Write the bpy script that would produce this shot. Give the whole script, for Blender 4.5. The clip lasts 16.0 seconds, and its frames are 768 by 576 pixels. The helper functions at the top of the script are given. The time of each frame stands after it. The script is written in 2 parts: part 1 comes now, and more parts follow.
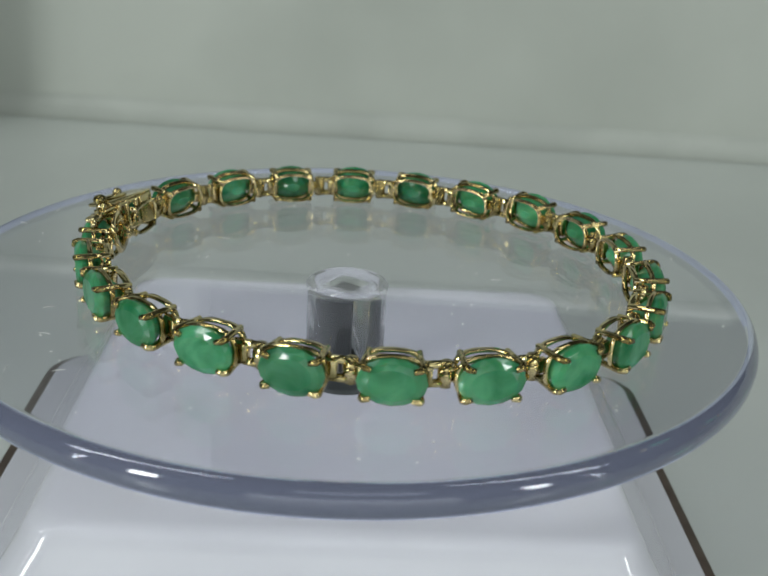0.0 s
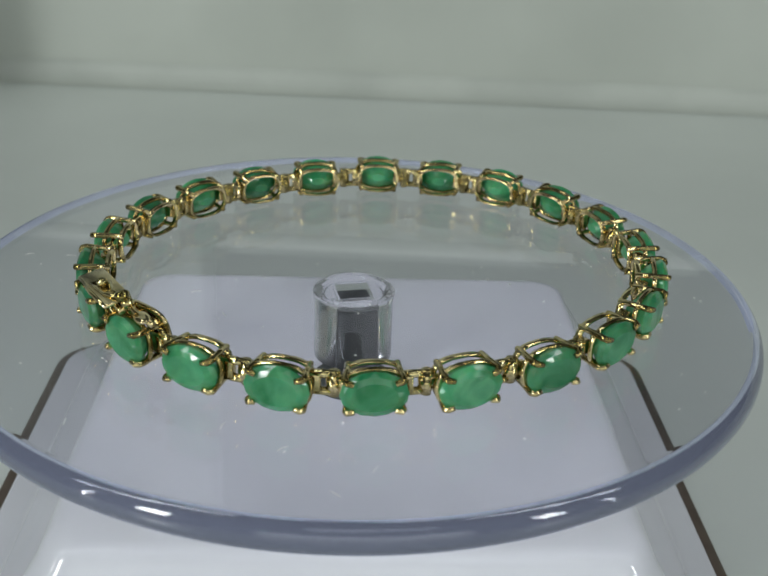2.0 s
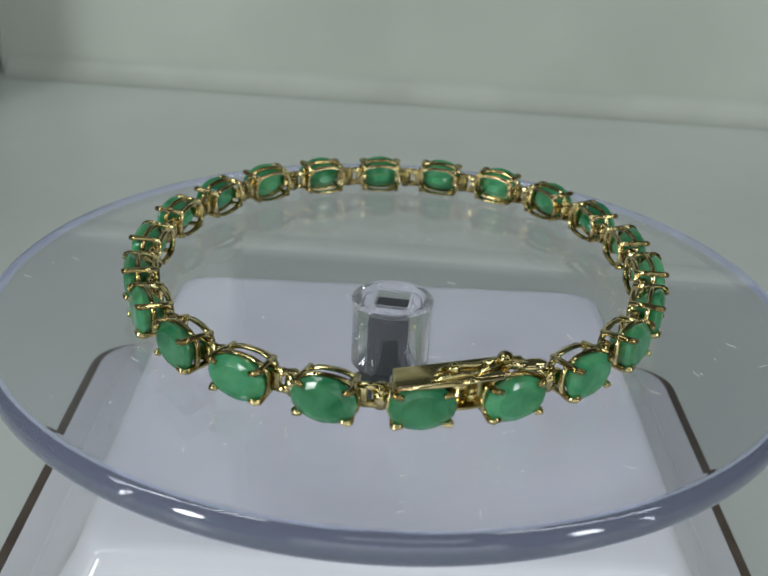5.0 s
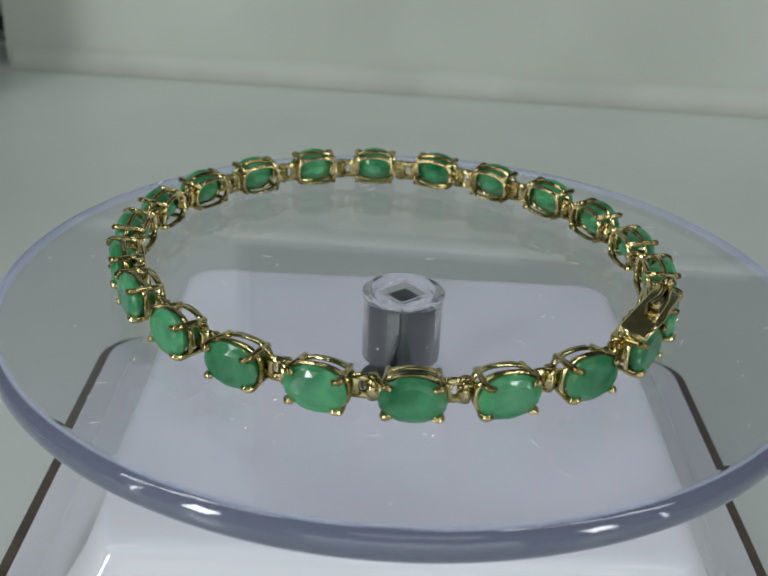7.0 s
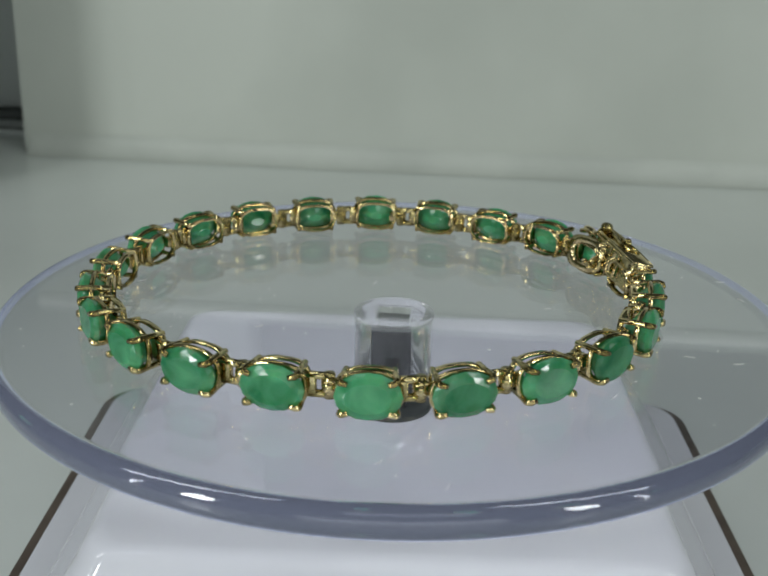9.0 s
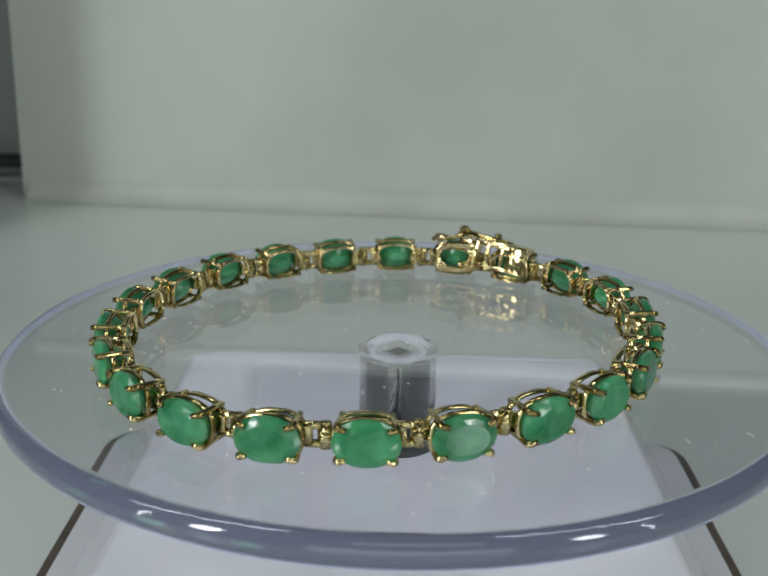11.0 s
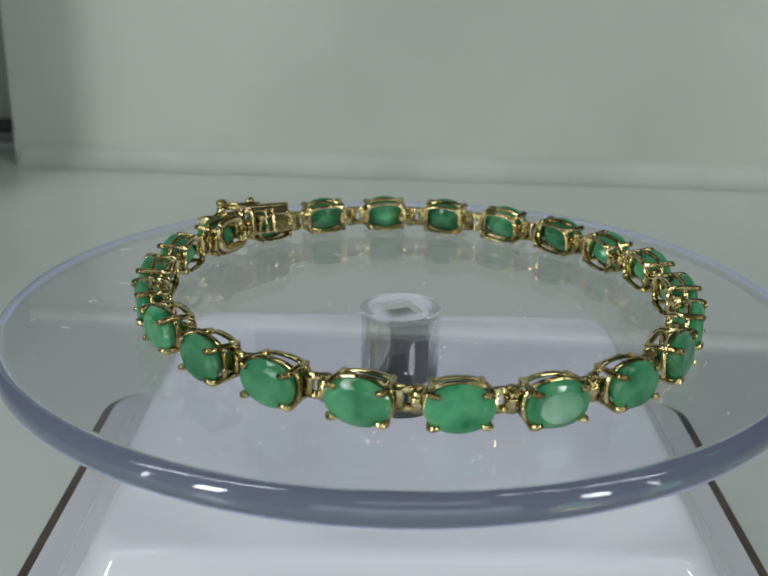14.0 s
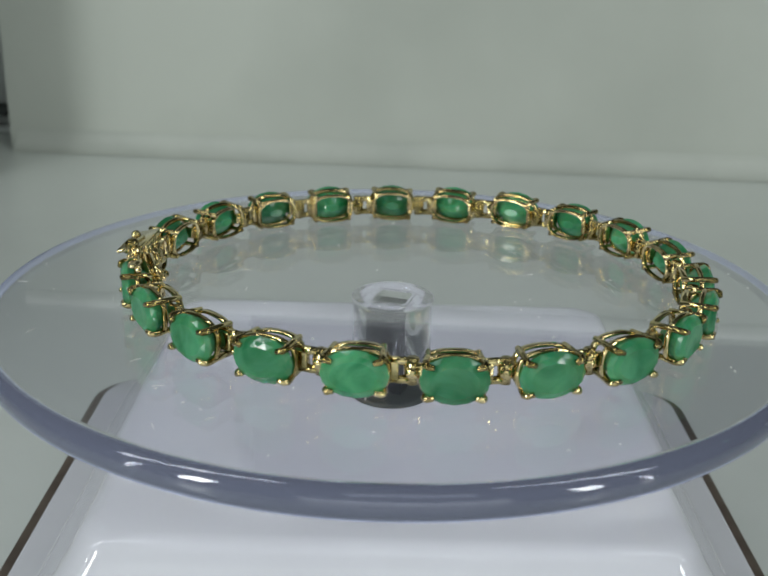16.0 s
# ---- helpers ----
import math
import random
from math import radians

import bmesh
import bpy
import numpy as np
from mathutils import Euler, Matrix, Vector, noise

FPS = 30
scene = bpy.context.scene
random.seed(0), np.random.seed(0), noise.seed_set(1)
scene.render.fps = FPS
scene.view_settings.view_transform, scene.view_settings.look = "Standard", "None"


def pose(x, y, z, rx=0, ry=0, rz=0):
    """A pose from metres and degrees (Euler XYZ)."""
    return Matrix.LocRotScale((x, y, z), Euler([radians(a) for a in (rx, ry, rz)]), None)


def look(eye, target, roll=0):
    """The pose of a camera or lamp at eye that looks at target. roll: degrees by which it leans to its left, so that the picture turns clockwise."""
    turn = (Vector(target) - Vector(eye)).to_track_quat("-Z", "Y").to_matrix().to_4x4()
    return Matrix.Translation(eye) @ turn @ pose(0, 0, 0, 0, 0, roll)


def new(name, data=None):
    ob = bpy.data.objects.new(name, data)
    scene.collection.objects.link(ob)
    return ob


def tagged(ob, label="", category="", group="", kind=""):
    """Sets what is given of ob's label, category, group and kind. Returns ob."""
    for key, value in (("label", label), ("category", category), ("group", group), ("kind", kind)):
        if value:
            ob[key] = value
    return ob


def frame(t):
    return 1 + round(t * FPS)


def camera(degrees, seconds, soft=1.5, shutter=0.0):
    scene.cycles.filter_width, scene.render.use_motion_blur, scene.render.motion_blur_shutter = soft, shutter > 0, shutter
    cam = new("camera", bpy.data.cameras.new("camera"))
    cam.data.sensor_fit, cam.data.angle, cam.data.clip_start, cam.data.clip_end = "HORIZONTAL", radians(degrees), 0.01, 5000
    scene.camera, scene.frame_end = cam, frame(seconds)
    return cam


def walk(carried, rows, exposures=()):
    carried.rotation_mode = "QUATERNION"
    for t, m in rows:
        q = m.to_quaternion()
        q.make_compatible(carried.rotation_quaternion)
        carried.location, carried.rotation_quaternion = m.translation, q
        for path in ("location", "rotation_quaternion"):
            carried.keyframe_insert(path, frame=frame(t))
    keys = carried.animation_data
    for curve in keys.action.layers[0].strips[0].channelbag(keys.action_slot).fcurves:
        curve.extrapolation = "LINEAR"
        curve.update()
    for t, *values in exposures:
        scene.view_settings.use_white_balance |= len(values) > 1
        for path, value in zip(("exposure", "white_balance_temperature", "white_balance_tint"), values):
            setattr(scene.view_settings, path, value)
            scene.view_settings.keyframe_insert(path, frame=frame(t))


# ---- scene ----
# The world is in metres; the tabletop lies at z = 0 and the turntable's axis is the z axis.
cam = camera(39.69, 16.0, soft=1.6, shutter=0.3)
PATH = [
    (0.0, look((0.00005, -0.10274, 0.07349), (0.00345, -0.01004, 0.03614), 3.21)),
    (0.5, look((0.00049, -0.10174, 0.07630), (0.00257, -0.01070, 0.03499), 2.56)),
    (1.0, look((0.00036, -0.10122, 0.07864), (0.00647, -0.01059, 0.03681), 2.19)),
    (1.5, look((0.00097, -0.10033, 0.07966), (0.00475, -0.01020, 0.03652), 2.33)),
    (2.0, look((-0.00045, -0.10021, 0.08039), (0.00278, -0.00996, 0.03744), 1.99)),
    (2.5, look((-0.00018, -0.09996, 0.08070), (0.00216, -0.00963, 0.03788), 2.50)),
    (3.0, look((-0.00132, -0.09980, 0.08066), (0.00122, -0.00938, 0.03803), 2.54)),
    (3.5, look((-0.00122, -0.09980, 0.08047), (-0.00007, -0.00925, 0.03805), 2.94)),
    (4.0, look((-0.00201, -0.09999, 0.08040), (-0.00065, -0.00933, 0.03822), 2.76)),
    (6.5, look((-0.00212, -0.09951, 0.08109), (-0.00182, -0.00949, 0.03755), 3.17)),
    (7.0, look((-0.00270, -0.09910, 0.08055), (-0.00212, -0.00907, 0.03702), 2.67)),
    (7.5, look((-0.00146, -0.09930, 0.07855), (-0.00288, -0.00743, 0.03908), 2.53)),
    (8.0, look((-0.00009, -0.10053, 0.07624), (-0.00095, -0.00738, 0.03986), 2.52)),
    (8.5, look((0.00086, -0.10343, 0.07509), (-0.00084, -0.00987, 0.03981), 2.42)),
    (9.0, look((0.00060, -0.10498, 0.07357), (-0.00094, -0.01107, 0.03925), 1.42)),
    (9.5, look((0.00047, -0.10554, 0.07292), (-0.00194, -0.01038, 0.04228), 1.56)),
    (12.0, look((-0.00149, -0.10617, 0.07219), (-0.00154, -0.01063, 0.04268), 1.03)),
    (12.5, look((-0.00184, -0.10575, 0.07167), (-0.00198, -0.01004, 0.04271), 1.24)),
    (13.0, look((-0.00192, -0.10588, 0.07139), (-0.00199, -0.01021, 0.04228), 1.09)),
    (13.5, look((-0.00127, -0.10548, 0.07122), (-0.00173, -0.01023, 0.04078), 0.95)),
    (14.0, look((-0.00132, -0.10508, 0.07157), (-0.00173, -0.01073, 0.03843), 0.75)),
    (14.5, look((-0.00058, -0.10495, 0.07225), (-0.00185, -0.01115, 0.03762), 0.65)),
    (15.0, look((-0.00076, -0.10440, 0.07233), (-0.00159, -0.01065, 0.03752), 0.56)),
    (15.5, look((-0.00041, -0.10405, 0.07200), (-0.00102, -0.01011, 0.03772), 1.03)),
    (16.0, look((-0.00068, -0.10390, 0.07129), (-0.00091, -0.00994, 0.03706), 1.31)),
]
walk(cam, PATH)
cam.data.dof.use_dof, cam.data.dof.focus_distance, cam.data.dof.aperture_fstop = True, 0.099, 76.0

# the turntable's angle in degrees, counterclockwise from above, at these seconds
TURN_T = (0, 0.5, 1, 1.5, 2, 2.5, 3, 3.5, 4, 6.5, 7, 7.5, 8, 8.5, 9, 9.5, 12, 12.5, 13, 13.5, 14, 14.5, 15, 15.5, 16)
TURN_A = (-0.00, 11.45, 22.96, 34.40, 46.08, 57.62, 69.36, 81.03, 92.88, 152.16, 164.14, 175.99, 187.89, 199.60, 211.45, 223.17, 282.19, 294.01, 306.07, 318.08, 330.23, 342.06, 354.23, 366.29, 378.61)
MM = 0.001

# ---- light: a dim room, two strip lamps over the stand, a softbox and a short tube at each side of the camera, added fill panels above and behind it ----
world = bpy.data.worlds.new("world")
scene.world = world
world.use_nodes = True
world.node_tree.nodes["Background"].inputs["Color"].default_value = (0.80, 0.95, 0.93, 1)
world.node_tree.nodes["Background"].inputs["Strength"].default_value = 0.055
scene.view_settings.exposure = 0.0


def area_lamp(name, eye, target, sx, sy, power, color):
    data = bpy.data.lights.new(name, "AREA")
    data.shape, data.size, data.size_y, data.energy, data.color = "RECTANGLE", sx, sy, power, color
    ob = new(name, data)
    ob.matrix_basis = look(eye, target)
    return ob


area_lamp("strip_lamp_west", (-0.26, -0.07, 0.41), (0, 0, 0.03), 0.035, 0.32, 0.29, (0.95, 1.0, 1.0))
area_lamp("strip_lamp_east", (0.26, -0.07, 0.42), (0, 0, 0.03), 0.035, 0.32, 0.22, (0.95, 1.0, 1.0))
# weak panel added as general fill, stands for no known lamp
area_lamp("overhead_fill", (0.05, -0.40, 0.58), (0, 0.14, 0.08), 0.30, 0.18, 0.16, (0.92, 1.0, 0.965))
area_lamp("softbox_west", (-0.42, -0.40, 0.25), (0, 0.08, 0.05), 0.07, 0.19, 1.12, (0.94, 1.0, 0.98))
area_lamp("softbox_east", (0.44, -0.40, 0.26), (0, 0.10, 0.05), 0.07, 0.19, 0.66, (0.94, 1.0, 0.98))
# wide dim panel added behind the camera to brighten the gold's reflections
area_lamp("front_fill", (0.04, -0.62, 0.15), (0, 0.10, 0.06), 0.56, 0.26, 0.50, (0.94, 1.0, 0.97))
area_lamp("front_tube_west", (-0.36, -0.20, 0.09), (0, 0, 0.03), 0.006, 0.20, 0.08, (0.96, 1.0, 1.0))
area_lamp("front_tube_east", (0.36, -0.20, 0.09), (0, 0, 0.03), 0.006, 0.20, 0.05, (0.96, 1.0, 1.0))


# ---- materials ----
def mat(name, color=(0.8, 0.8, 0.8), rough=0.5, metal=0.0, **more):
    m = bpy.data.materials.new(name)
    m.use_nodes = True
    b = m.node_tree.nodes["Principled BSDF"]
    b.inputs["Base Color"].default_value = (*color, 1)
    b.inputs["Roughness"].default_value = rough
    b.inputs["Metallic"].default_value = metal
    for key, value in more.items():
        b.inputs[key.replace("_", " ")].default_value = value
    return m


def mottle(m, dark, light, scale, detail=4.0, low=0.35, high=0.65, coords="Object"):
    """Noise between two colours on the base colour."""
    t = m.node_tree
    b = t.nodes["Principled BSDF"]
    c = t.nodes.new("ShaderNodeTexCoord")
    n = t.nodes.new("ShaderNodeTexNoise")
    n.inputs["Scale"].default_value, n.inputs["Detail"].default_value = scale, detail
    r = t.nodes.new("ShaderNodeValToRGB")
    r.color_ramp.elements[0].position, r.color_ramp.elements[0].color = low, (*dark, 1)
    r.color_ramp.elements[1].position, r.color_ramp.elements[1].color = high, (*light, 1)
    t.links.new(c.outputs[coords], n.inputs["Vector"])
    t.links.new(n.outputs["Fac"], r.inputs["Fac"])
    t.links.new(r.outputs["Color"], b.inputs["Base Color"])
    return m


def relief(m, scale, strength, distance, detail=3.0, coords="Object"):
    """Fine noise bump."""
    t = m.node_tree
    c = t.nodes.new("ShaderNodeTexCoord")
    n = t.nodes.new("ShaderNodeTexNoise")
    n.inputs["Scale"].default_value, n.inputs["Detail"].default_value = scale, detail
    u = t.nodes.new("ShaderNodeBump")
    u.inputs["Strength"].default_value, u.inputs["Distance"].default_value = strength, distance
    t.links.new(c.outputs[coords], n.inputs["Vector"])
    t.links.new(n.outputs["Fac"], u.inputs["Height"])
    t.links.new(u.outputs["Normal"], t.nodes["Principled BSDF"].inputs["Normal"])
    return m


def streaked(m):
    """Fine turning marks that run round the rim."""
    t = m.node_tree
    c, p = t.nodes.new("ShaderNodeTexCoord"), t.nodes.new("ShaderNodeMapping")
    p.inputs["Scale"].default_value = (25, 25, 4200)
    n, u = t.nodes.new("ShaderNodeTexNoise"), t.nodes.new("ShaderNodeBump")
    n.inputs["Scale"].default_value, n.inputs["Detail"].default_value = 1.0, 3.0
    u.inputs["Strength"].default_value, u.inputs["Distance"].default_value = 0.10, 0.0002
    t.links.new(c.outputs["Object"], p.inputs["Vector"])
    t.links.new(p.outputs["Vector"], n.inputs["Vector"])
    t.links.new(n.outputs["Fac"], u.inputs["Height"])
    t.links.new(u.outputs["Normal"], t.nodes["Principled BSDF"].inputs["Normal"])
    return m


M_TABLE = relief(mottle(mat("table_laminate", rough=0.24), (0.635, 0.67, 0.64), (0.695, 0.73, 0.70), 14), 900, 0.05, 0.0002)
M_WALL = relief(mottle(mat("wall_paint", rough=0.7), (0.485, 0.51, 0.465), (0.575, 0.60, 0.55), 13), 300, 0.1, 0.0005)
M_SIDE = mottle(mat("grey_panel", rough=0.6), (0.40, 0.43, 0.42), (0.50, 0.53, 0.52), 12)
M_LIT_EDGE = mottle(mat("lit_edge_white", rough=0.3), (0.78, 0.80, 0.77), (0.84, 0.86, 0.83), 60)
M_TRIM = mottle(mat("sealing_strip", rough=0.5), (0.49, 0.515, 0.475), (0.55, 0.575, 0.53), 40)
M_DARK = mat("dark_plastic", (0.03, 0.035, 0.035), 0.5)
M_BASE = relief(mottle(mat("white_plastic", rough=0.06), (0.64, 0.64, 0.70), (0.70, 0.70, 0.76), 30), 1500, 0.012, 0.0001)
M_FOOT = mottle(mat("dark_brown", rough=0.7), (0.065, 0.046, 0.036), (0.11, 0.082, 0.064), 200)
M_POST = mat("clear_post_acrylic", (0.99, 0.99, 1.0), 0.0, Transmission_Weight=1.0, IOR=1.49)
M_CUT = relief(mat("sawn_acrylic", (0.97, 0.97, 0.99), 0.03, Transmission_Weight=0.90, IOR=1.49), 700, 0.8, 0.0006)
M_ACRYL = mat("clear_acrylic", (0.86, 0.865, 0.91), 0.0, Transmission_Weight=1.0, IOR=1.49)
M_EDGE = streaked(mat("polished_acrylic_edge", (0.62, 0.67, 0.97), 0.06, Transmission_Weight=0.74, IOR=1.49, Coat_Weight=0.6))
M_SPECKS = mat("pale_specks_glints", (0.75, 0.75, 0.72), 0.8)
M_STEEL = relief(mat("dark_steel", (0.022, 0.023, 0.027), 0.30, 0.0), 2500, 0.08, 0.0001)
# dark and bright mottling puts the gold's reflections into its colour
M_GOLD = relief(mottle(mat("yellow_gold_painted_shine", rough=0.10, metal=1.0), (0.25, 0.195, 0.06), (0.80, 0.675, 0.345), 500, low=0.36, high=0.60), 1300, 0.25, 0.0002)
M_CLASP = relief(mottle(mat("polished_gold", rough=0.13, metal=1.0), (0.60, 0.48, 0.21), (0.84, 0.71, 0.40), 400), 900, 0.06, 0.0002)


def gem_material():
    """Milky emerald: cloudy green, each stone a little different."""
    m = mat("emerald", rough=0.13, Transmission_Weight=0.16, IOR=1.57, Specular_IOR_Level=0.5, Subsurface_Weight=0.7, Subsurface_Scale=0.0028)
    t = m.node_tree
    b = t.nodes["Principled BSDF"]
    c, info = t.nodes.new("ShaderNodeTexCoord"), t.nodes.new("ShaderNodeObjectInfo")
    move = t.nodes.new("ShaderNodeVectorMath")
    move.operation = "ADD"
    t.links.new(c.outputs["Object"], move.inputs[0])
    t.links.new(info.outputs["Random"], move.inputs[1])
    n = t.nodes.new("ShaderNodeTexNoise")
    n.inputs["Scale"].default_value, n.inputs["Detail"].default_value, n.inputs["Distortion"].default_value = 330, 5, 0.6
    t.links.new(move.outputs[0], n.inputs["Vector"])
    r = t.nodes.new("ShaderNodeValToRGB")
    r.color_ramp.elements[0].position, r.color_ramp.elements[0].color = 0.25, (0.014, 0.20, 0.072, 1)
    r.color_ramp.elements[1].position, r.color_ramp.elements[1].color = 0.78, (0.135, 0.50, 0.255, 1)
    t.links.new(n.outputs["Fac"], r.inputs["Fac"])
    h = t.nodes.new("ShaderNodeHueSaturation")
    v = t.nodes.new("ShaderNodeMapRange")
    v.inputs["To Min"].default_value, v.inputs["To Max"].default_value = 0.78, 1.25
    t.links.new(info.outputs["Random"], v.inputs["Value"])
    t.links.new(v.outputs["Result"], h.inputs["Value"])
    t.links.new(r.outputs["Color"], h.inputs["Color"])
    t.links.new(h.outputs["Color"], b.inputs["Base Color"])
    return m


M_GEM = gem_material()


# ---- mesh helpers ----
def mesh(name, bm, material, smooth=True):
    bmesh.ops.recalc_face_normals(bm, faces=bm.faces)
    data = bpy.data.meshes.new(name)
    bm.to_mesh(data)
    bm.free()
    data.materials.append(material)
    for f in data.polygons:
        f.use_smooth = smooth
    return data


def part(name, bm, material, parent, label="", smooth=True, m=None):
    """Links a bmesh (or a mesh) as one part under a thing or a part."""
    ob = new(name, bm if isinstance(bm, bpy.types.Mesh) else mesh(name, bm, material, smooth))
    ob.parent = parent
    if m is not None:
        ob.matrix_basis = m
    return tagged(ob, label)


def joined(*bms):
    """Several bmeshes as one."""
    out = bmesh.new()
    for b in bms:
        tmp = bpy.data.meshes.new("tmp")
        b.to_mesh(tmp)
        b.free()
        out.from_mesh(tmp)
        bpy.data.meshes.remove(tmp)
    return out


def loft(loops, closed=False, cap=True):
    """A skin over loops of equal length."""
    bm = bmesh.new()
    vs = [[bm.verts.new(p) for p in loop] for loop in loops]
    n = len(vs[0])
    for a, b in zip(vs, vs[1:] + ([vs[0]] if closed else [])):
        for i in range(n):
            bm.faces.new((a[i], a[(i + 1) % n], b[(i + 1) % n], b[i]))
    if cap and not closed:
        bm.faces.new(vs[0])
        bm.faces.new(vs[-1])
    return bm


def tube(points, radius, sides=8, closed=False, radii=None):
    """A round wire through points."""
    pts = [Vector(p) for p in points]
    n = len(pts)
    loops = []
    ref = None
    for i, p in enumerate(pts):
        a = pts[(i - 1) % n] if closed or i else p
        b = pts[(i + 1) % n] if closed or i < n - 1 else p
        d = (b - a).normalized()
        if ref is None:
            ref = Vector((0, 0, 1)) if abs(d.z) < 0.8 else Vector((1, 0, 0))
        u = (ref - d * ref.dot(d)).normalized()
        ref = u
        v = d.cross(u)
        r = radii[i] if radii else radius
        loops.append([p + (u * math.cos(2 * math.pi * k / sides) + v * math.sin(2 * math.pi * k / sides)) * r for k in range(sides)])
    return loft(loops, closed)


def ball(center, r, seg=10):
    bm = bmesh.new()
    bmesh.ops.create_uvsphere(bm, u_segments=seg, v_segments=max(6, seg // 2 + 2), radius=r, matrix=Matrix.Translation(center))
    return bm


def box(cx, cy, cz, sx, sy, sz, bevel=0.0, seg=2):
    bm = bmesh.new()
    bmesh.ops.create_cube(bm, size=1, matrix=Matrix.Translation((cx, cy, cz)) @ Matrix.Diagonal((sx, sy, sz, 1)))
    if bevel:
        bmesh.ops.bevel(bm, geom=bm.edges[:], offset=bevel, segments=seg, affect="EDGES", profile=0.5)
    return bm


def lathe(profile, seg=96, cap=False):
    """Turns (r, z) rows about the z axis."""
    return loft([[(r * math.cos(2 * math.pi * k / seg), r * math.sin(2 * math.pi * k / seg), z) for k in range(seg)] for r, z in profile], cap=cap)


def rounded_square(half, radius, z, per=10):
    out = []
    for q in range(4):
        cx, cy = ((1, 1), (-1, 1), (-1, -1), (1, -1))[q]
        for k in range(per + 1):
            a = math.pi / 2 * (q + k / per)
            out.append((cx * (half - radius) + radius * math.cos(a), cy * (half - radius) + radius * math.sin(a), z))
    return out


# ---- the setting ----
def build_setting():
    t = new("tabletop", mesh("tabletop", box(0, 0.1, -0.01, 2.4, 2.0, 0.02), M_TABLE, False))
    tagged(t, "pale grey smooth laminate tabletop under the stand", "tabletop", kind="structure")
    w = new("wall_back", mesh("wall_back", box(WALL_X0 + 0.70, WALL_Y + 0.01, 0.056, 1.40, 0.02, 0.112), M_WALL, False))
    w.matrix_basis = pose(0, 0, 0, 0, 0, WALL_RZ)
    tagged(w, "low off-white painted partition wall behind the stand", "wall", kind="structure")
    # the wall's lit top edge, put in as a strip of whiter colour
    cap = new("lit_wall_edge", mesh("lit_wall_edge", box(WALL_X0 + 0.70, WALL_Y + 0.009, 0.1142, 1.40, 0.024, 0.004, 0.0012), M_LIT_EDGE, False))
    cap.matrix_basis = pose(0, 0, 0, 0, 0, WALL_RZ)
    tagged(cap, "rounded strip along the low wall's top, whiter for its lit edge", "wall cap", kind="structure")
    cove = [(WALL_Y - 0.0002, 0.0001), (WALL_Y - 0.0062, 0.0001)] + [(WALL_Y - 0.0002 - 0.006 * (1 - math.sin(q)), 0.0001 + 0.006 * (1 - math.cos(q))) for q in [math.pi / 2 * k / 6 for k in range(1, 7)]]
    c = new("baseboard", mesh("baseboard", loft([[(x, y, z) for y, z in cove] for x in (WALL_X0 + 0.002, WALL_X0 + 1.39)]), M_TRIM, False))
    c.matrix_basis = pose(0, 0, 0, 0, 0, WALL_RZ)
    tagged(c, "hollow-rounded off-white sealing strip along the wall's foot", "baseboard", kind="structure")


def build_side():
    """A grey cabinet side left of the wall, with a dark bar across and an added board out of view."""
    ob = new("side_cabinet")
    tagged(ob, "grey blurred cabinet side with a dark bar, beside the wall", "cabinet")
    part("panel", box(-0.2000, 0.2440, 0.30, 0.30, 0.03, 0.60, 0.003), M_SIDE, ob)
    part("bar", box(-0.2385, 0.2250, 0.0077, 0.24, 0.007, 0.0034, 0.001), M_DARK, ob, "black horizontal bar")
    # board added out of view, only to shade the wall's left end
    part("unseen_shade_board", box(-0.140, 0.174, 0.15, 0.016, 0.096, 0.30, 0.002), M_SIDE, ob)
    part("kick_board", box(-0.2385, 0.2265, 0.0013, 0.24, 0.004, 0.0026, 0.0006), M_SIDE, ob)


WALL_X0, WALL_Y, WALL_RZ = -0.1277, 0.1975, -4.2
build_setting()
build_side()


# ---- turntable base ----
def build_base():
    base = new("turntable")
    tagged(base, "glossy white plastic motor turntable with sloping sides", "turntable")
    loops = [rounded_square(h * MM, r * MM, z * MM) for h, r, z in (
        (41.2, 6, 0.4), (41.4, 6, 0.6), (41.4, 6, 1.0), (41.2, 6, 1.3), (40.8, 6, 1.5), (37.9, 4, 1.9), (37.5, 3.6, 2.1), (37.1, 3.2, 2.7),
        (27.6, 3.4, 18.0), (27.2, 3.3, 18.9), (26.7, 3.3, 19.5), (26.1, 3.2, 19.8), (25.3, 3.2, 19.9))]
    part("body", loft(loops), M_BASE, base)
    # dark brown strip that stands a little proud of the body's foot
    part("foot_strip", loft([rounded_square(h * MM, 6.5 * MM, z * MM) for h, z in ((42.8, 0), (43.05, 0.12), (42.8, 0.3), (41.3, 0.42))]), M_FOOT, base, "thin dark brown strip round the foot")
    part("hub", lathe([(r * MM, z * MM) for r, z in ((0.0005, 20.35), (4.0, 20.35), (4.25, 20.25), (4.35, 20.1), (4.4, 19.85))]), M_DARK, base, "dark round drive hub")
    return base


build_base()


# ---- turntable disc with its post ----
DISC_R, DISC_T, DISC_Z = 41.0, 2.9, 33.6


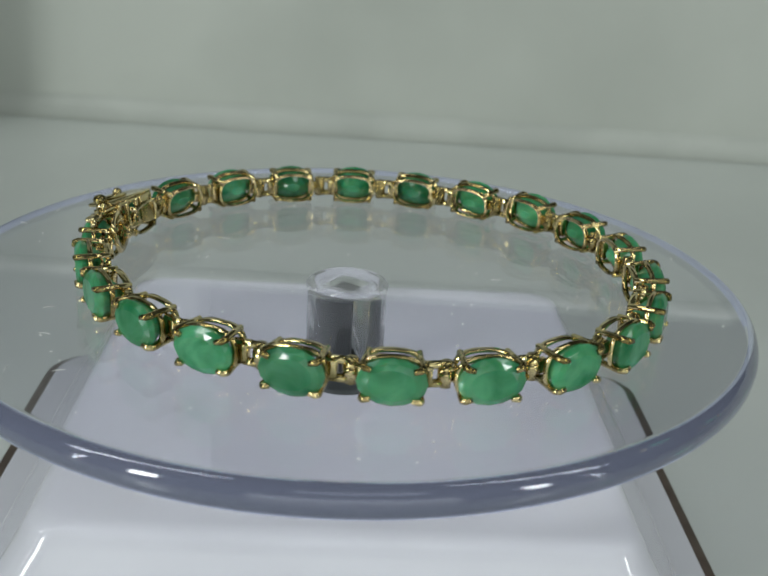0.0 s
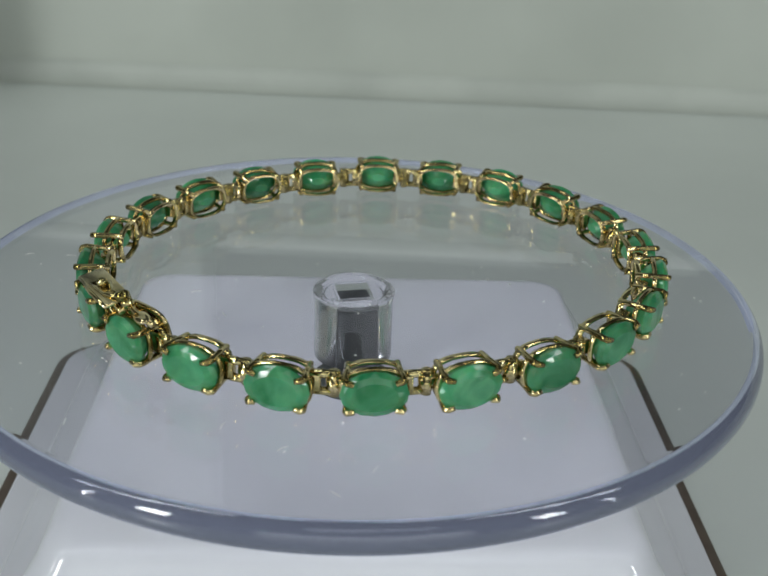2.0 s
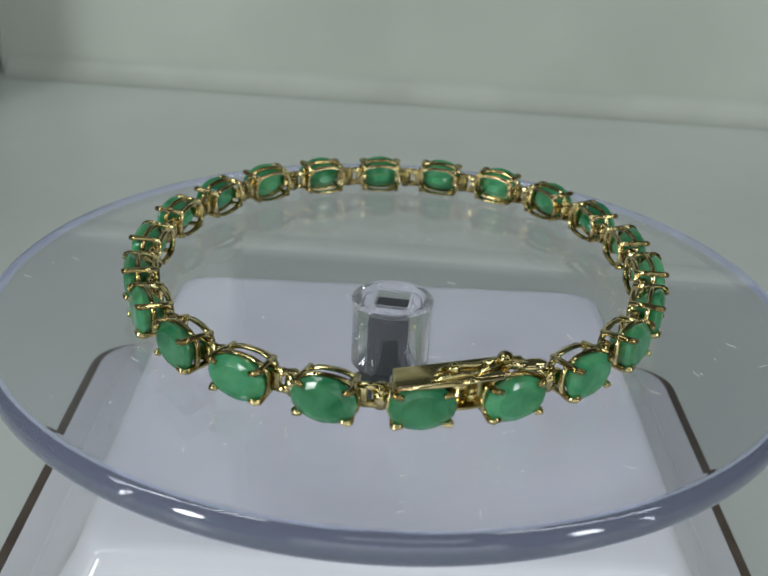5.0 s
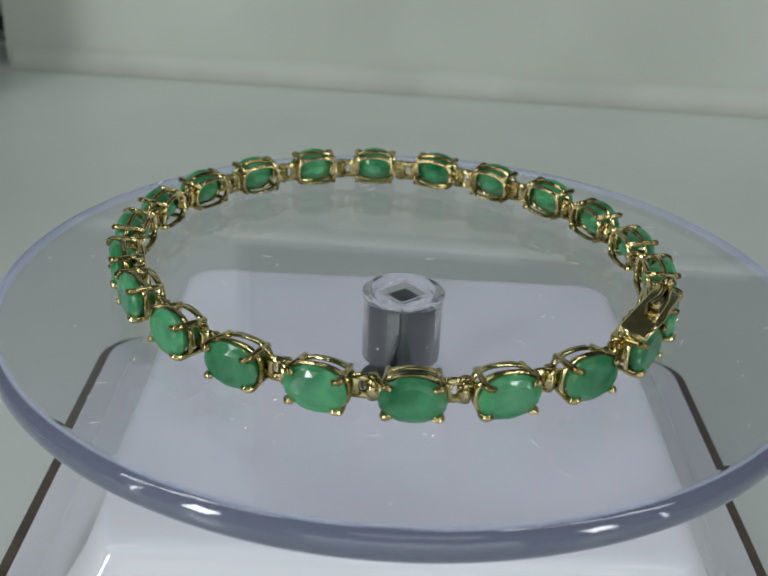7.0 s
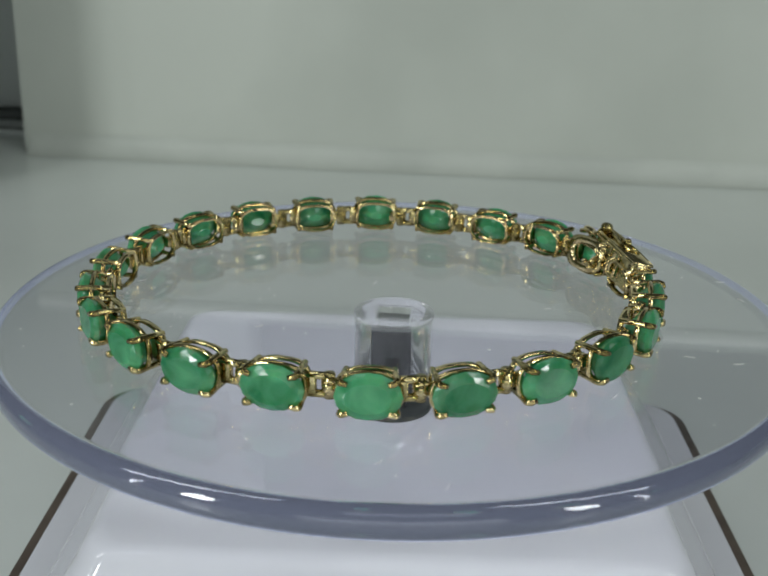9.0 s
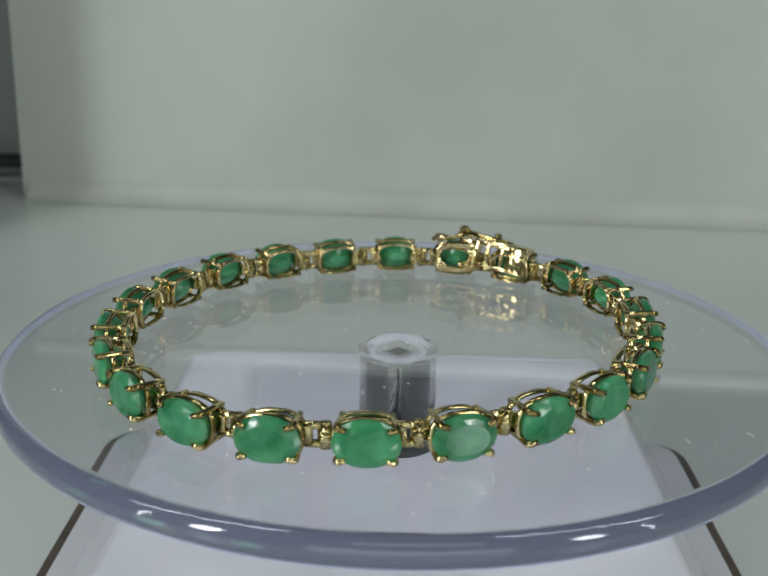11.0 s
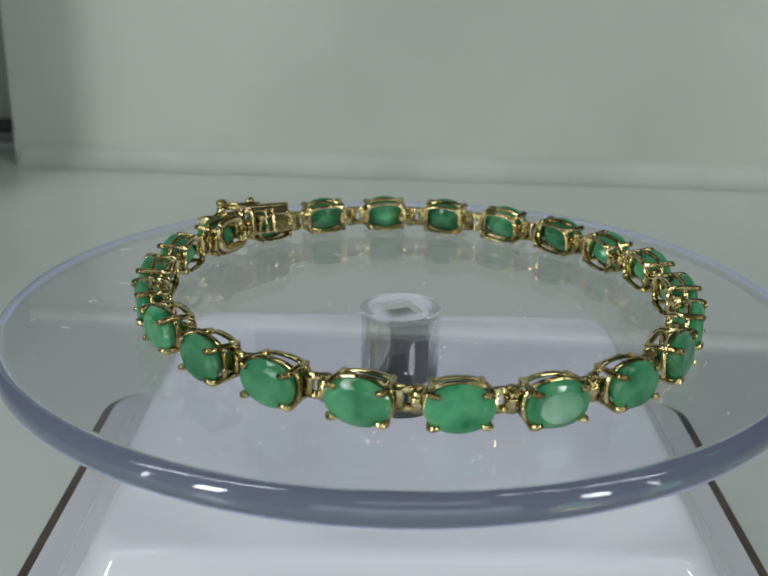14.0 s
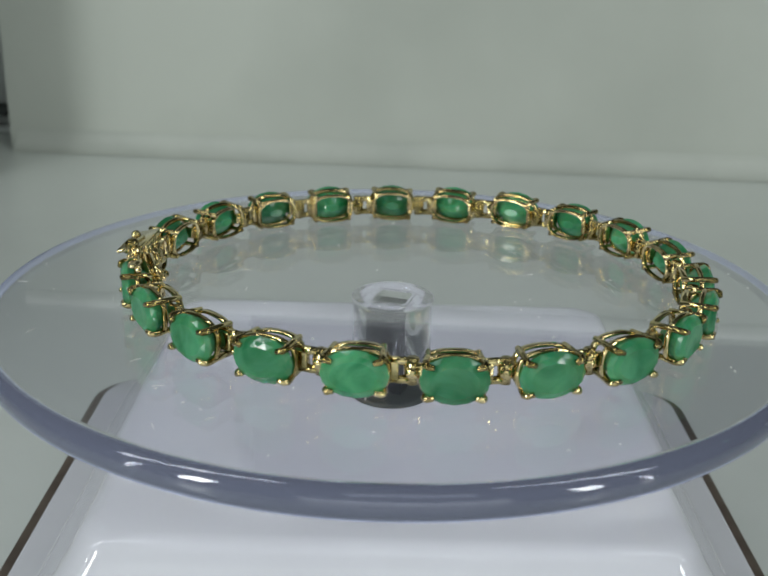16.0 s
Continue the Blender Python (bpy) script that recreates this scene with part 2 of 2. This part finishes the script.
def build_disc():
    disc = new("display_disc")
    tagged(disc, "clear acrylic display disc on a short round post", "disc")
    r, t, z = DISC_R, DISC_T, DISC_Z
    rim = [(r - 1.5 + 1.5 * math.cos(q), z - 1.5 + 1.5 * math.sin(q)) for q in [math.pi / 2 * k / 8 for k in range(8, -1, -1)]]
    rim += [(r - 1.2 + 1.2 * math.cos(q), z - t + 1.2 + 1.2 * math.sin(q)) for q in [-math.pi / 2 * k / 6 for k in range(7)]]
    prof = [(0.0, z)] + rim + [(0.0, z - t)]
    prof = [(max(a, 0.001) * MM, b * MM) for a, b in prof]
    p = part("plate", lathe(prof, 160), M_ACRYL, disc)
    p.data.materials.append(M_EDGE)
    for f in p.data.polygons:
        c = f.center
        f.material_index = 1 if math.hypot(c.x, c.y) > (r - 1.15) * MM else 0
        f.use_smooth = abs(f.normal.z) < 0.9999
    p.visible_shadow = False
    top, bottom = z - t - 0.06, 23.4
    n, half, turn = 64, 1.76, math.radians(55)
    ring = [(math.cos(2 * math.pi * (k + 0.5) / n), math.sin(2 * math.pi * (k + 0.5) / n)) for k in range(n)]

    def circle(r, h):
        return [(c * r * MM, d * r * MM, h * MM) for c, d in ring]

    def square(r, h):
        out = []
        for c, d in ring:
            u, v = c * math.cos(turn) + d * math.sin(turn), d * math.cos(turn) - c * math.sin(turn)
            k = r / max(abs(u), abs(v))
            out.append((c * k * MM, d * k * MM, h * MM))
        return out

    loops = [circle(4.15, bottom), circle(4.15, top - 0.5), circle(4.3, top - 0.35), circle(4.3, top - 0.12), circle(4.15, top), circle(3.6, top - 0.05), circle(3.1, top - 0.35), square(half + 0.3, top - 0.3), square(half + 0.25, top - 0.12), square(half, top - 0.15), square(half, bottom)]
    q = part("post", loft(loops, closed=True), M_POST, disc, "clear round acrylic post with a square bore")
    q.visible_shadow = False
    q.data.materials.append(M_CUT)
    for f in q.data.polygons:
        c = f.center
        f.use_smooth = abs(f.normal.z) < 0.9 and math.hypot(c.x, c.y) > 3.5 * MM
        f.material_index = 1 if c.z > (top - 0.36) * MM and math.hypot(c.x, c.y) > 1.8 * MM else 0
    # pale specks: a few real ones, the rest painted for the gold's glints
    speck_rand = random.Random(5)
    specks = []
    for _ in range(100):
        a, d, w = speck_rand.uniform(0, 2 * math.pi), DISC_R * 0.93 * math.sqrt(speck_rand.random()), speck_rand.uniform(0, math.pi)
        h = speck_rand.choice((0.07, 0.09, 0.12, 0.5))
        x, y = d * math.cos(a), d * math.sin(a)
        specks.append(tube([((x - h * math.cos(w)) * MM, (y - h * math.sin(w)) * MM, (z + 0.05) * MM), (x * MM, (y + h * 0.2) * MM, (z + 0.06) * MM), ((x + h * math.cos(w)) * MM, (y + h * math.sin(w)) * MM, (z + 0.05) * MM)], (0.035 if h > 0.3 else 0.055) * MM, 5))
    tagged(part("specks_and_glints", joined(*specks), M_SPECKS, disc, "pale specks on the disc, some of them painted glints"), kind="stuff")
    part("shaft", box(0, 0, (20.36 + top - 0.9) / 2 * MM, 3.36 * MM, 3.36 * MM, (top - 0.9 - 20.36) * MM), M_STEEL, disc, "square dark metal shaft inside the post", False, pose(0, 0, 0, 0, 0, 55))
    return disc


turntable_disc = build_disc()


# ---- bracelet ----
N_STONES = 22
RING_X, RING_Y = 2.03, -1.186           # the bracelet lies off the axis
RING_A, RING_B, RING_AXIS = 29.32, 26.94, 148.9
STONE_Z = 35.68
FIRST = 4.466                          # arc from the long axis to the stone at the clasp


def ring_table(n=2880):
    """Arc length round the bracelet's oval against the angle."""
    rows, total, last = [], 0.0, None
    for k in range(n + 1):
        q = 2 * math.pi * k / n
        p = (RING_A * math.cos(q), RING_B * math.sin(q))
        if last:
            total += math.hypot(p[0] - last[0], p[1] - last[1])
        rows.append((total, q))
        last = p
    return np.array(rows)


RING_TABLE = ring_table()
PITCH = RING_TABLE[-1, 0] / N_STONES


# how far each stone sits above or below the mean height, in millimetres, from the clasp on
SETTLE = (0.0, 0.0, 0.05, -0.02, 0.08, 0.18, 0.10, 0.12, 0.0, -0.05, -0.30, -0.36, -0.22, 0.0, 0.03, 0.10, -0.08, -0.20, -0.14, -0.10, -0.05, 0.02)


def ring_pose(k, z=STONE_Z):
    """The pose k pitches round from the clasp: y points outwards."""
    q = float(np.interp((FIRST + k * PITCH) % RING_TABLE[-1, 0], RING_TABLE[:, 0], RING_TABLE[:, 1]))
    x, y = RING_A * math.cos(q), RING_B * math.sin(q)
    n = math.atan2(RING_A * math.sin(q), RING_B * math.cos(q))
    w = math.radians(RING_AXIS)
    z += SETTLE[math.floor(k) % N_STONES] * (1 - k % 1) + SETTLE[math.ceil(k) % N_STONES] * (k % 1)
    return pose((RING_X + x * math.cos(w) - y * math.sin(w)) * MM, (RING_Y + x * math.sin(w) + y * math.cos(w)) * MM, z * MM, 0, 0, math.degrees(n) + RING_AXIS - 90)


def oval(a, b, y, seg=24, power=2.25):
    out = []
    for k in range(seg):
        q = 2 * math.pi * k / seg
        c, s = math.cos(q), math.sin(q)
        out.append((a * math.copysign(abs(c) ** (2 / power), c) * MM, y * MM, b * math.copysign(abs(s) ** (2 / power), s) * MM))
    return out


def gem_mesh():
    seg = 16
    bm = bmesh.new()
    rows = [(1.95, 1.34, 0.60, 0), (2.50, 1.80, 0.38, 0.5), (2.84, 2.10, 0.05, 0), (2.84, 2.10, -0.08, 0), (2.40, 1.74, -0.8, 0.5), (1.70, 1.15, -1.6, 0), (0.8, 0.45, -2.3, 0.5)]
    loops = []
    for a, b, y, off in rows:
        loops.append([bm.verts.new((a * math.cos(2 * math.pi * (k + off) / seg) * MM, y * MM, b * math.sin(2 * math.pi * (k + off) / seg) * MM)) for k in range(seg)])
    for (p, q), (ra, rb) in zip(zip(loops, loops[1:]), zip(rows, rows[1:])):
        for k in range(seg):
            if ra[3] == rb[3]:
                bm.faces.new((p[k], p[(k + 1) % seg], q[(k + 1) % seg], q[k]))
            elif rb[3]:
                bm.faces.new((p[k], p[(k + 1) % seg], q[k]))
                bm.faces.new((p[(k + 1) % seg], q[(k + 1) % seg], q[k]))
            else:
                bm.faces.new((p[k], q[(k + 1) % seg], q[k]))
                bm.faces.new((p[k], p[(k + 1) % seg], q[(k + 1) % seg]))
    bm.faces.new(loops[0])
    bm.faces.new(loops[-1])
    return mesh("stone", bm, M_GEM, False)


def prong_mesh(sx, sz):
    pts = [(2.02, -2.7, 1.36), (2.16, -1.2, 1.42), (2.32, -0.2, 1.46), (2.36, 0.14, 1.46), (2.22, 0.48, 1.40), (1.66, 0.58, 1.26)]
    rad = [0.29, 0.29, 0.31, 0.32, 0.31, 0.25]
    pts = [(x * sx * MM, y * MM, z * sz * MM) for x, y, z in pts]
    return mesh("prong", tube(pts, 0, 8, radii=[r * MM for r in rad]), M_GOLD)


GEM = gem_mesh()
PRONGS = [prong_mesh(sx, sz) for sx in (-1, 1) for sz in (-1, 1)]


def ribbon(outline, inner, thick_y):
    """A flat band bent to an oval: outer and inner outline, with a depth along y."""
    loops = []
    for o, shift in ((outline, 0), (outline, thick_y), (inner, thick_y), (inner, 0)):
        loops.append([(x, y + shift, z) for x, y, z in o])
    return loft(loops, closed=True)


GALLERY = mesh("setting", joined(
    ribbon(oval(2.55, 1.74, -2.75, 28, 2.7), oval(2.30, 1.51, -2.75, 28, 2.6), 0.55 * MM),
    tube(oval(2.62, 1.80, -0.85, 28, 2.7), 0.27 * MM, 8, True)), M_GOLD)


def mbox(x0, x1, y0, y1, z0, z1, bevel=0.1):
    return box((x0 + x1) / 2 * MM, (y0 + y1) / 2 * MM, (z0 + z1) / 2 * MM, (x1 - x0) * MM, (y1 - y0) * MM, (z1 - z0) * MM, bevel * MM)


def hinge_mesh():
    """Two lugs on a pin, on a solid root plate."""
    y = -1.75 * MM
    wires = []
    for z in (0.78, -0.78):
        wires.append(tube([(1.8 * MM, y, z * MM), (0.4 * MM, y, z * 1.05 * MM), (-0.55 * MM, y, z * MM)], 0.38 * MM, 8))
    wires.append(tube([(-0.55 * MM, y, -1.12 * MM), (-0.55 * MM, y, 1.12 * MM)], 0.50 * MM, 10))
    wires.append(mbox(0.55, 1.8, -2.15, -1.35, -0.8, 0.8, 0.12))
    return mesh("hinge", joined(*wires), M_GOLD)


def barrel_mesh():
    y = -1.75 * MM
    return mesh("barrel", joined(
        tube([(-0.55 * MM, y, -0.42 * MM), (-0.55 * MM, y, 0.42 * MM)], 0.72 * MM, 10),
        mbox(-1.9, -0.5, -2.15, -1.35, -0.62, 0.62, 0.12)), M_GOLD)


HINGE, BARREL = hinge_mesh(), barrel_mesh()


def egg(center, rx, ry, rz, seg=14):
    bm = ball((0, 0, 0), 1.0, seg)
    bmesh.ops.transform(bm, matrix=Matrix.Translation(Vector(center) * MM) @ Matrix.Diagonal((rx * MM, ry * MM, rz * MM, 1)), verts=bm.verts[:])
    return bm


def wire(points, radii):
    return tube([(x * MM, y * MM, z * MM) for x, y, z in points], 0, 10, radii=[r * MM for r in radii])


def build_clasp(br):
    """A box clasp behind the first stone, turned a little against the ring, with a safety lever on its lid."""
    cb = part("clasp_box", joined(
        mbox(-5.0, 2.0, -2.35, -0.3, -1.4, -1.05), mbox(1.55, 2.0, -2.35, -0.3, -1.35, 1.8), mbox(-5.02, -4.6, -2.35, -0.8, -1.35, 1.8)),
        M_CLASP, br, "polished dark gold box clasp with a slotted back", m=ring_pose(0) @ pose(0, 0, 0.0002, -12, 5.5, 3))
    part("lid", joined(mbox(-6.8, 2.02, -2.62, -0.15, 1.72, 2.1, 0.14), wire([(1.9, -0.2, 1.9), (-2.0, -0.05, 1.9), (-6.6, -0.2, 1.9)], [0.2, 0.22, 0.2])), M_CLASP, cb)
    for x0, x1 in ((-5.05, -4.4), (-3.5, -2.95), (-1.5, -1.0), (-0.55, 2.0)):
        part("back_bar", mbox(x0, x1, -2.6, -2.2, -1.38, 1.75), M_CLASP, cb)
    part("back_rail", mbox(-5.05, 2.0, -2.57, -2.2, 1.2, 1.72), M_CLASP, cb)
    part("back_rail", mbox(-5.05, 2.0, -2.57, -2.2, -1.42, -0.95), M_CLASP, cb)
    part("tongue", joined(mbox(-7.4, -5.0, -2.4, -1.0, 0.9, 1.5), mbox(-5.9, -5.1, -2.6, -1.9, -1.2, 1.2, 0.2)), M_CLASP, cb)
    part("back_plate", ribbon(oval(2.75, 1.95, -3.05, 28, 3.2), oval(1.75, 1.15, -3.05, 28, 2.6), 0.3 * MM), M_CLASP, br, "flat polished gold back plate round the stone", m=ring_pose(1) @ pose(0, 0, 0, -12, 0, 5))
    part("safety_lever", joined(
        egg((-2.7, -1.25, 2.55), 0.52, 0.5, 0.5), egg((-7.1, -1.8, 2.5), 0.68, 0.72, 0.55), egg((-7.4, -2.0, 1.75), 0.5, 0.6, 0.5),
        wire([(-0.9, -0.5, 2.15), (-1.6, -1.5, 2.2), (-2.7, -1.9, 2.25), (-4.6, -1.6, 2.25), (-7.1, -1.8, 2.45)], [0.14, 0.2, 0.22, 0.22, 0.3]),
        wire([(-0.9, -0.5, 2.15), (-2.7, -0.65, 2.22), (-4.6, -0.8, 2.22), (-7.0, -1.5, 2.4)], [0.14, 0.2, 0.2, 0.25])), M_GOLD, cb, "gold safety lever with ball ends")
    part("lever_loop", joined(
        egg((-9.6, -2.3, 0.95), 1.3, 0.7, 0.4),
        wire([(-7.4, -2.0, 1.7), (-8.4, -2.2, 1.1), (-9.6, -2.4, 0.9), (-10.8, -2.8, 0.4)], [0.35, 0.28, 0.35, 0.28])), M_CLASP, cb)
    part("catch_pin", joined(
        wire([(-5.2, -2.5, -0.4), (-5.2, -3.2, -1.0), (-5.2, -3.6, -1.6)], [0.34, 0.3, 0.3]),
        wire([(-5.95, -3.6, -1.6), (-4.45, -3.6, -1.6)], [0.3, 0.3]),
        egg((-5.95, -3.6, -1.6), 0.36, 0.42, 0.4), egg((-4.45, -3.6, -1.6), 0.36, 0.42, 0.4)), M_CLASP, cb)
    return cb


def build_bracelet():
    br = new("bracelet")
    tagged(br, "yellow gold bracelet of oval green emeralds on a clear disc", "bracelet")
    play = random.Random(11)
    for k in range(N_STONES):
        tilt = pose(0, 0, 0, play.uniform(-1.5, 2.5), play.uniform(-2.5, 2.5), play.uniform(-3.5, 3.5))
        s = part("setting", GALLERY, None, br, m=ring_pose(k) @ tilt)
        part("stone", GEM, None, s, "oval faceted milky green emerald")
        for p in PRONGS:
            part("prong", p, None, s)
        h = part("hinge", HINGE, None, br, m=ring_pose(k + 0.5))
        part("barrel", BARREL, None, h)
    build_clasp(br)
    return br


bracelet = build_bracelet()


def turned(t):
    """The turntable's angle at t seconds, smooth through the table."""
    n = len(TURN_T)
    k = max(i for i in range(n - 1) if TURN_T[i] <= t or i == 0)
    pace = [(TURN_A[min(i + 1, n - 1)] - TURN_A[max(i - 1, 0)]) / (TURN_T[min(i + 1, n - 1)] - TURN_T[max(i - 1, 0)]) for i in range(n)]
    h = TURN_T[k + 1] - TURN_T[k]
    u = (t - TURN_T[k]) / h
    a, b = TURN_A[k], TURN_A[k + 1]
    return a * (2 * u ** 3 - 3 * u ** 2 + 1) + b * (3 * u ** 2 - 2 * u ** 3) + h * (pace[k] * (u ** 3 - 2 * u ** 2 + u) + pace[k + 1] * (u ** 3 - u ** 2))


def motions():
    rows = [(k * 0.5, pose(0, 0, 0, 0, 0, turned(k * 0.5))) for k in range(33)]
    walk(turntable_disc, rows)
    walk(bracelet, rows)


motions()
